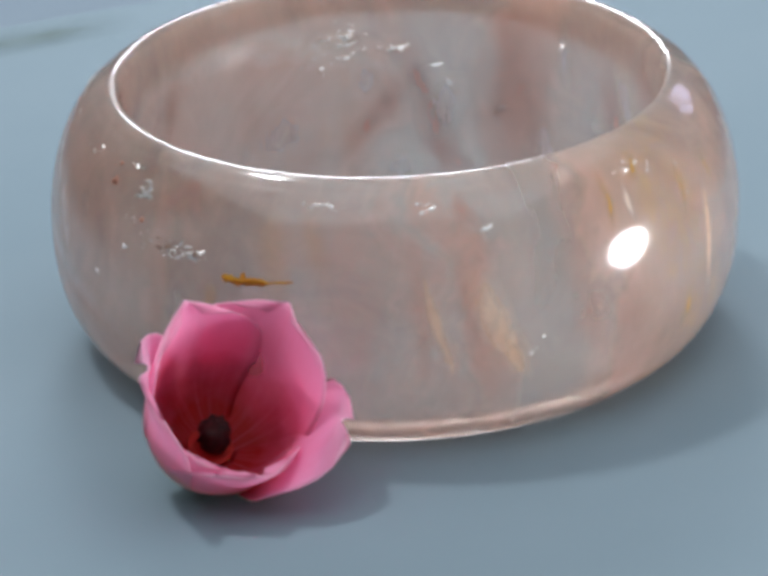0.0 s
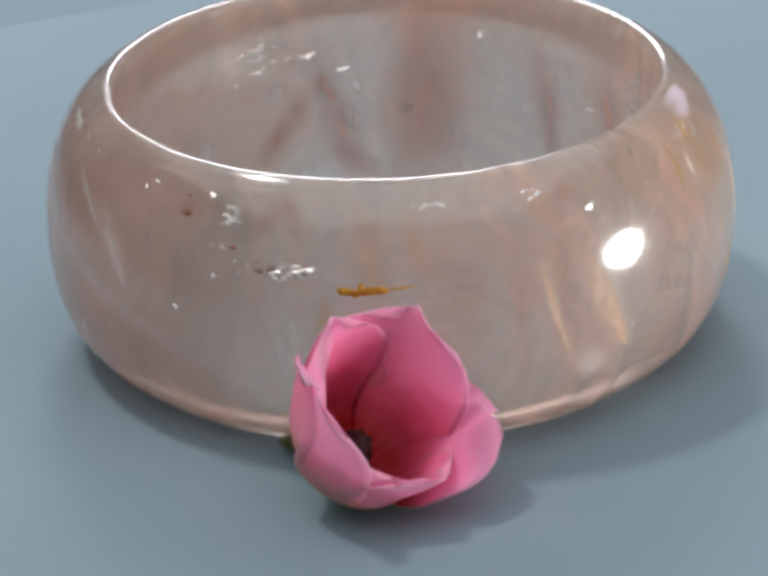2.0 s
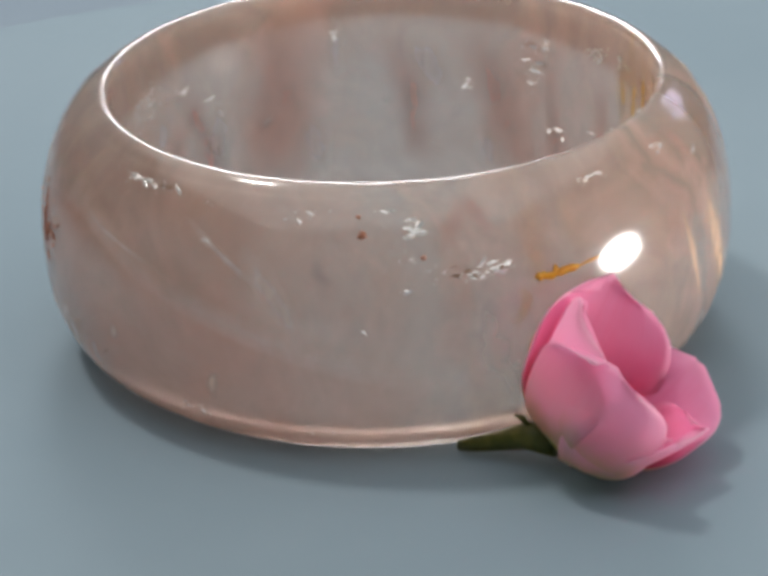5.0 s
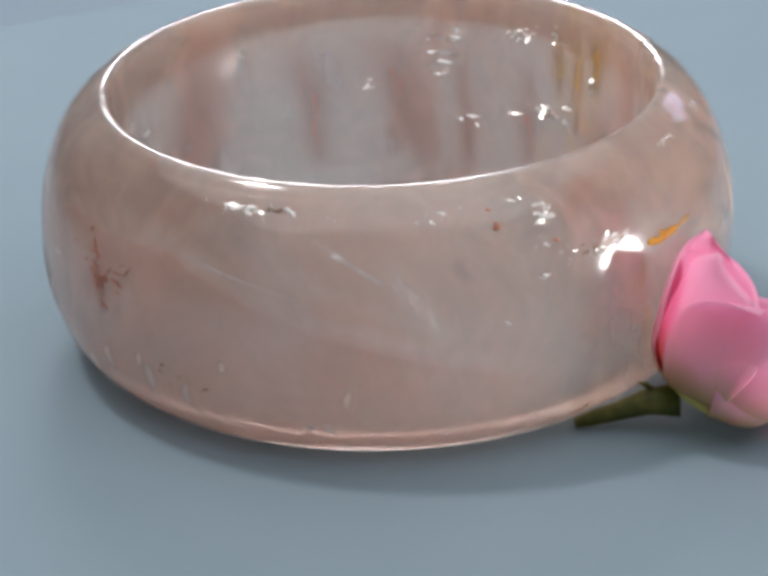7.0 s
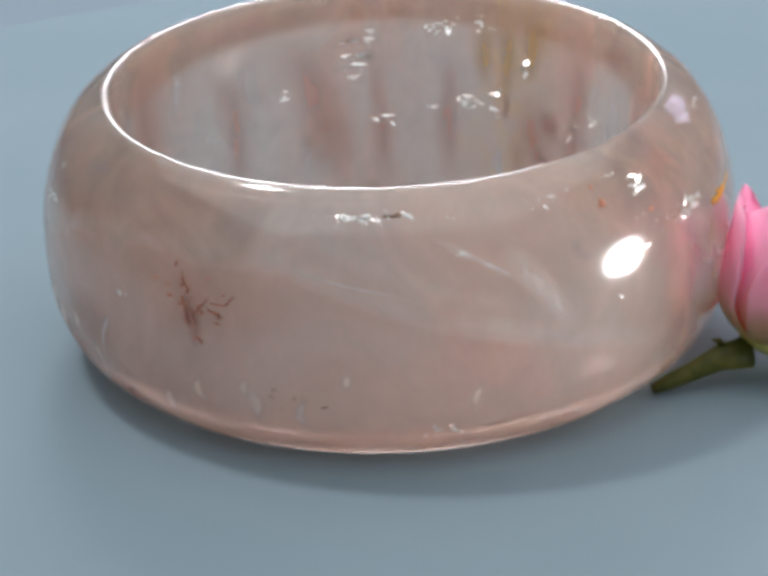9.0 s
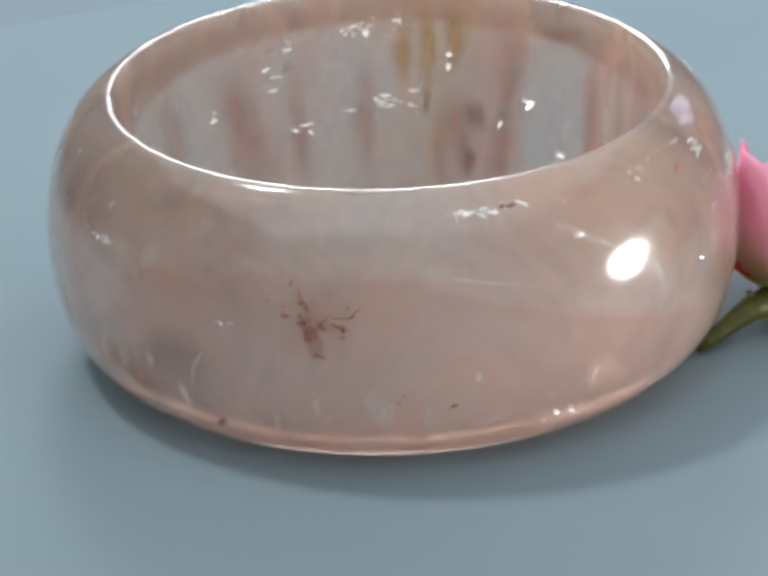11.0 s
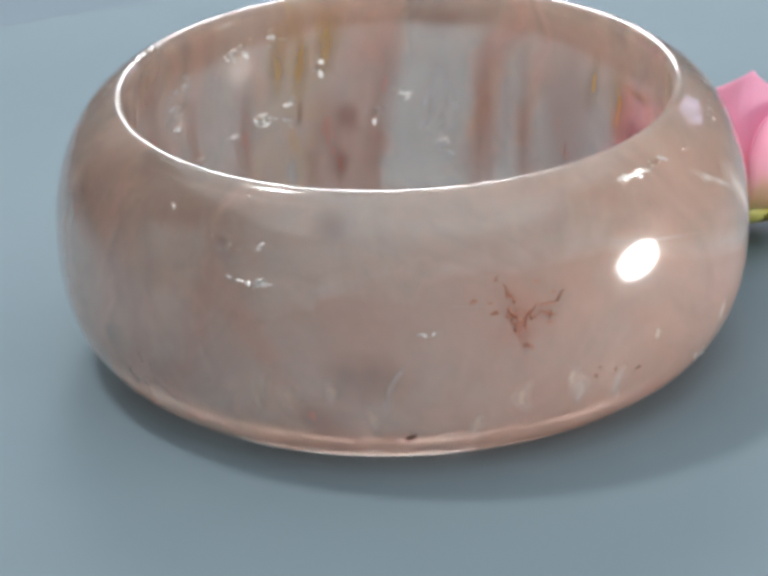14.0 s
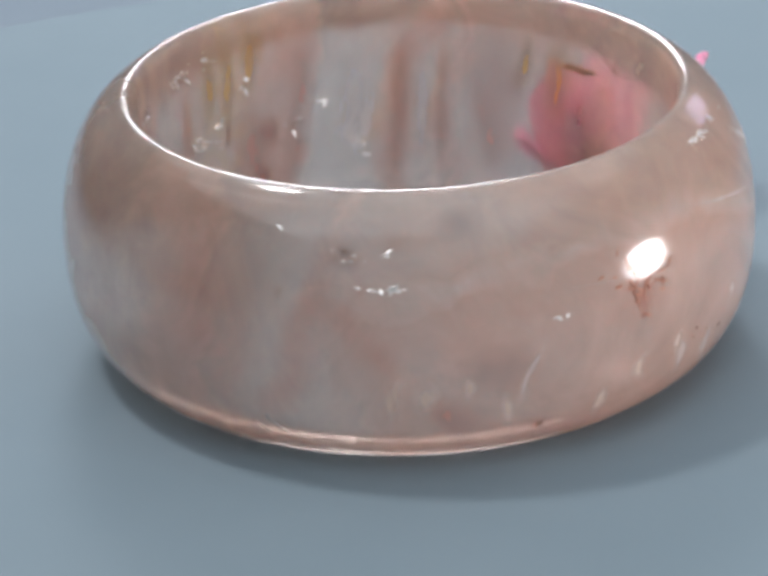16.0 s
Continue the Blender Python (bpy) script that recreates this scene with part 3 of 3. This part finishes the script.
    ribbon("rust_cloud", -128.0, 0.0135, -129.0, 0.0228, 0.0085, False, M_TINT_BAND, "rusty tint round the threads", 69)
    flakes("dark_fleck", -111.0, 0.0088, 0.0080, 0.0020, 0.0002, 14, 0.0003, "small dark flecks", 23, M_DARK)
    flakes("dark_fleck", -148.0, 0.0040, 0.0026, 0.0008, 0.0002, 6, 0.0004, "small dark flecks", 82, M_DARK)
    flakes("dark_fleck", -50.0, 0.0235, 0.0060, 0.0040, 0.0002, 7, 0.0002, "small dark flecks", 83, M_DARK)
    for az, z, wide, high, count, seed in ((66.3, 0.0166, 0.0055, 0.0020, 30, 91), (71, 0.0260, 0.0040, 0.0020, 18, 92), (37, 0.0158, 0.0036, 0.0020, 14, 93),
                                           (84.8, 0.0146, 0.0030, 0.0020, 14, 94), (91, 0.0222, 0.0040, 0.0040, 20, 95), (-169, 0.0236, 0.0060, 0.0036, 46, 96),
                                           (179.6, 0.0222, 0.0040, 0.0010, 22, 99), (49.8, 0.0228, 0.0016, 0.0030, 10, 97), (61.5, 0.0266, 0.0024, 0.0024, 14, 98),
                                           (32.3, 0.0180, 0.0026, 0.0012, 9, 101), (23.8, 0.0112, 0.0040, 0.0030, 12, 102), (87.7, 0.0246, 0.0014, 0.0024, 6, 103),
                                           (108.5, 0.0185, 0.0040, 0.0010, 8, 104), (59, 0.0170, 0.0012, 0.0050, 10, 105), (-160, 0.0205, 0.0120, 0.0060, 10, 106),
                                           (160, 0.0180, 0.0120, 0.0080, 8, 107), (137, 0.0240, 0.0014, 0.0030, 6, 108)):
        flakes("crack", az, z, wide, high, 0.009, count, 0.0006, "tiny bright cracks", seed)
    blot("rust_speck", -56.8, 0.0266, 0.0011, 0.0007, -0.00004, M_RUST, "rusty brown speck", 31)
    blot("rust_speck", -46.9, 0.0243, 0.0007, 0.0004, -0.00003, M_RUST, "rusty brown speck", 32)
    blot("rust_speck", -57.5, 0.0282, 0.0006, 0.0003, -0.00003, M_RUST, "rusty brown speck", 33)
    return bg


# ---------------------------------------------------------------- the flower
FLOWER_AT = (-0.0232, -0.0372, 0.0)


def petal(az, lean, length, half, curl, seed, root=0.0012, scoop=1.0, start=54.0):
    """One petal about the flower's +z axis, with an inner and an outer skin."""
    rng = random.Random(seed)
    nu, nv, thick = 18, 22, 0.00028
    r, h, line = root, 0.0, []
    for j in range(nv + 1):
        v = j / nv
        k = min(1.0, v * 1.9)
        k = k * k * (3 - 2 * k)
        a = radians(start + (lean - start) * k + curl * max(0.0, v - 0.6) ** 2 * 6)
        line.append((r, h, a))
        r += math.sin(a) * length / nv
        h += math.cos(a) * length / nv
    ph1, ph2 = rng.random() * 6, rng.random() * 6
    grid = []
    for side in (0, 1):
        rows = []
        for j in range(nv + 1):
            v = j / nv
            rr, hh, a = line[j]
            w = half * (0.34 + 0.66 * math.sin(min(1.0, v / 0.62) * math.pi / 2) ** 1.2)
            if v > 0.66:
                w *= max(0.0, 1 - ((v - 0.66) / 0.345) ** 3.0) ** 0.55
            row = []
            for i in range(nu + 1):
                u = 2 * i / nu - 1
                off = u * w
                wrap = max(rr, 0.0045) / scoop
                b = off / wrap
                wob = 0.0005 * v * math.sin(3.1 * u + ph1) + 0.0005 * v * v * u * u * math.sin(7.0 * v + 4 * u + ph2)
                n = Vector((math.cos(a), 0, -math.sin(a)))
                x = rr - wrap * (1 - math.cos(b)) + n.x * (wob + (thick if side else 0.0))
                y = wrap * math.sin(b)
                z = hh + n.z * (wob + (thick if side else 0.0)) - 0.0010 * v * u * u
                far = 0.00036 * v ** 3 * (math.sin(3.6 * u + ph1) + 0.12 * math.sin(8.0 * u + ph2))
                row.append(Vector((x + math.sin(a) * far, y, z + math.cos(a) * far)))
            rows.append(row)
        grid.append(rows)
    bm = bmesh.new()
    uv = bm.loops.layers.uv.new("uv")
    rot = Matrix.Rotation(radians(az), 3, "Z")
    vs = [[[bm.verts.new(rot @ q) for q in row] for row in rows] for rows in grid]

    def face(ids, mat):
        f = bm.faces.new([vs[s][j][i] for s, j, i in ids])
        f.material_index = mat
        for lp, (s, j, i) in zip(f.loops, ids):
            lp[uv].uv = (i / nu, j / nv)

    for j in range(nv):
        for i in range(nu):
            face([(0, j, i), (0, j, i + 1), (0, j + 1, i + 1), (0, j + 1, i)], 0)
            face([(1, j, i), (1, j + 1, i), (1, j + 1, i + 1), (1, j, i + 1)], 1)
    for j in range(nv):
        face([(0, j, 0), (0, j + 1, 0), (1, j + 1, 0), (1, j, 0)], 1)
        face([(0, j, nu), (1, j, nu), (1, j + 1, nu), (0, j + 1, nu)], 1)
    for i in range(nu):
        face([(0, nv, i), (0, nv, i + 1), (1, nv, i + 1), (1, nv, i)], 1)
        face([(0, 0, i), (1, 0, i), (1, 0, i + 1), (0, 0, i + 1)], 1)
    return bm


# the flower's axis: up and away from the bangle
AXIS = Vector((0.25, -0.45, 0.86)).normalized()


def flower():
    fl = thing("flower", FLOWER_AT, "open pink flower with a dark red throat and short green stem", "flower")
    up = (Vector((0, 0, 1)) - AXIS * AXIS.z).normalized()
    side = AXIS.cross(up)
    base = Vector((0.0017, -0.0011, 0.0038))
    m = Matrix((( up.x, side.x, AXIS.x, base.x), (up.y, side.y, AXIS.y, base.y), (up.z, side.z, AXIS.z, base.z), (0, 0, 0, 1)))
    # azimuth from the upper side of the flower, lean from its axis
    for az, start, lean, length, half, curl, seed, root, scoop in ((-60, 84, 9, 0.0194, 0.0098, -6, 1, 0.0012, 0.75), (16, 78, 4, 0.0190, 0.0096, -4, 7, 0.0014, 0.85),
                                                                   (74, 88, 10, 0.0186, 0.0092, 4, 2, 0.0010, 0.85), (128, 96, 10, 0.0120, 0.0078, -6, 3, 0.0026, 0.95),
                                                                   (174, 80, 26, 0.0128, 0.0080, -10, 4, 0.0022, 0.90), (-128, 78, 28, 0.0158, 0.0086, 10, 6, 0.0024, 0.75)):
        bm = petal(az, lean, length, half, curl, seed, root, scoop, start)
        bm.transform(m)
        part("petal", bm, [M_IN, M_OUT], fl)
    cup = revolve([(0.0004, -0.0010), (0.0018, -0.0010), (0.0034, -0.0006), (0.0048, 0.0004), (0.0040, 0.0000), (0.0010, -0.0005)], 20)
    cup.transform(m)
    part("calyx", cup, M_LIME, fl, "pale yellow-green calyx")
    dish = revolve([(0.0003, 0.0001), (0.0016, 0.0002), (0.0024, 0.0005), (0.0025, 0.0003), (0.0016, -0.0003), (0.0003, -0.0004)], 20)
    dish.transform(m)
    part("throat", dish, M_THROAT, fl, "deep red throat")
    core = bmesh.new()
    bmesh.ops.create_icosphere(core, subdivisions=3, radius=0.0017)
    for q in core.verts:
        q.co = q.co * (1 + 0.5 * noise.noise(q.co * 2500))
        q.co.z = 1.3 * q.co.z + 0.0024
    core.transform(m)
    part("core", core, M_CORE, fl, "dark red-brown core")
    pts = [(0.0014, 0.0016, 0.0036), (0.0009, 0.0050, 0.0034), (0.0004, 0.0082, 0.0022), (-0.0002, 0.0110, 0.0014), (-0.0006, 0.0128, 0.0009)]
    part("stem", tube(pts, [0.0019, 0.0015, 0.0011, 0.0009, 0.0006], 12), M_GREEN, fl, "short dark green stem")
    hook = [(0.0010, 0.0040, 0.0042), (0.0006, 0.0052, 0.0056), (0.0001, 0.0060, 0.0060)]
    part("sepal", tube(hook, [0.0006, 0.0004, 0.0001], 6), M_GREEN, fl, "tiny dark green sepal")
    return fl


room()
table()
TURNTABLE = turntable()
BANGLE = bangle()
FLOWER = flower()


# ---------------------------------------------------------------- what turns
def motions():
    for ob, at in ((TURNTABLE, (0, 0, -0.09)), (BANGLE, BANGLE_AT), (FLOWER, FLOWER_AT)):
        walk(ob, [(k / 2, pose(0, 0, 0, 0, 0, turn(k / 2)) @ Matrix.Translation(at)) for k in range(33)])


motions()
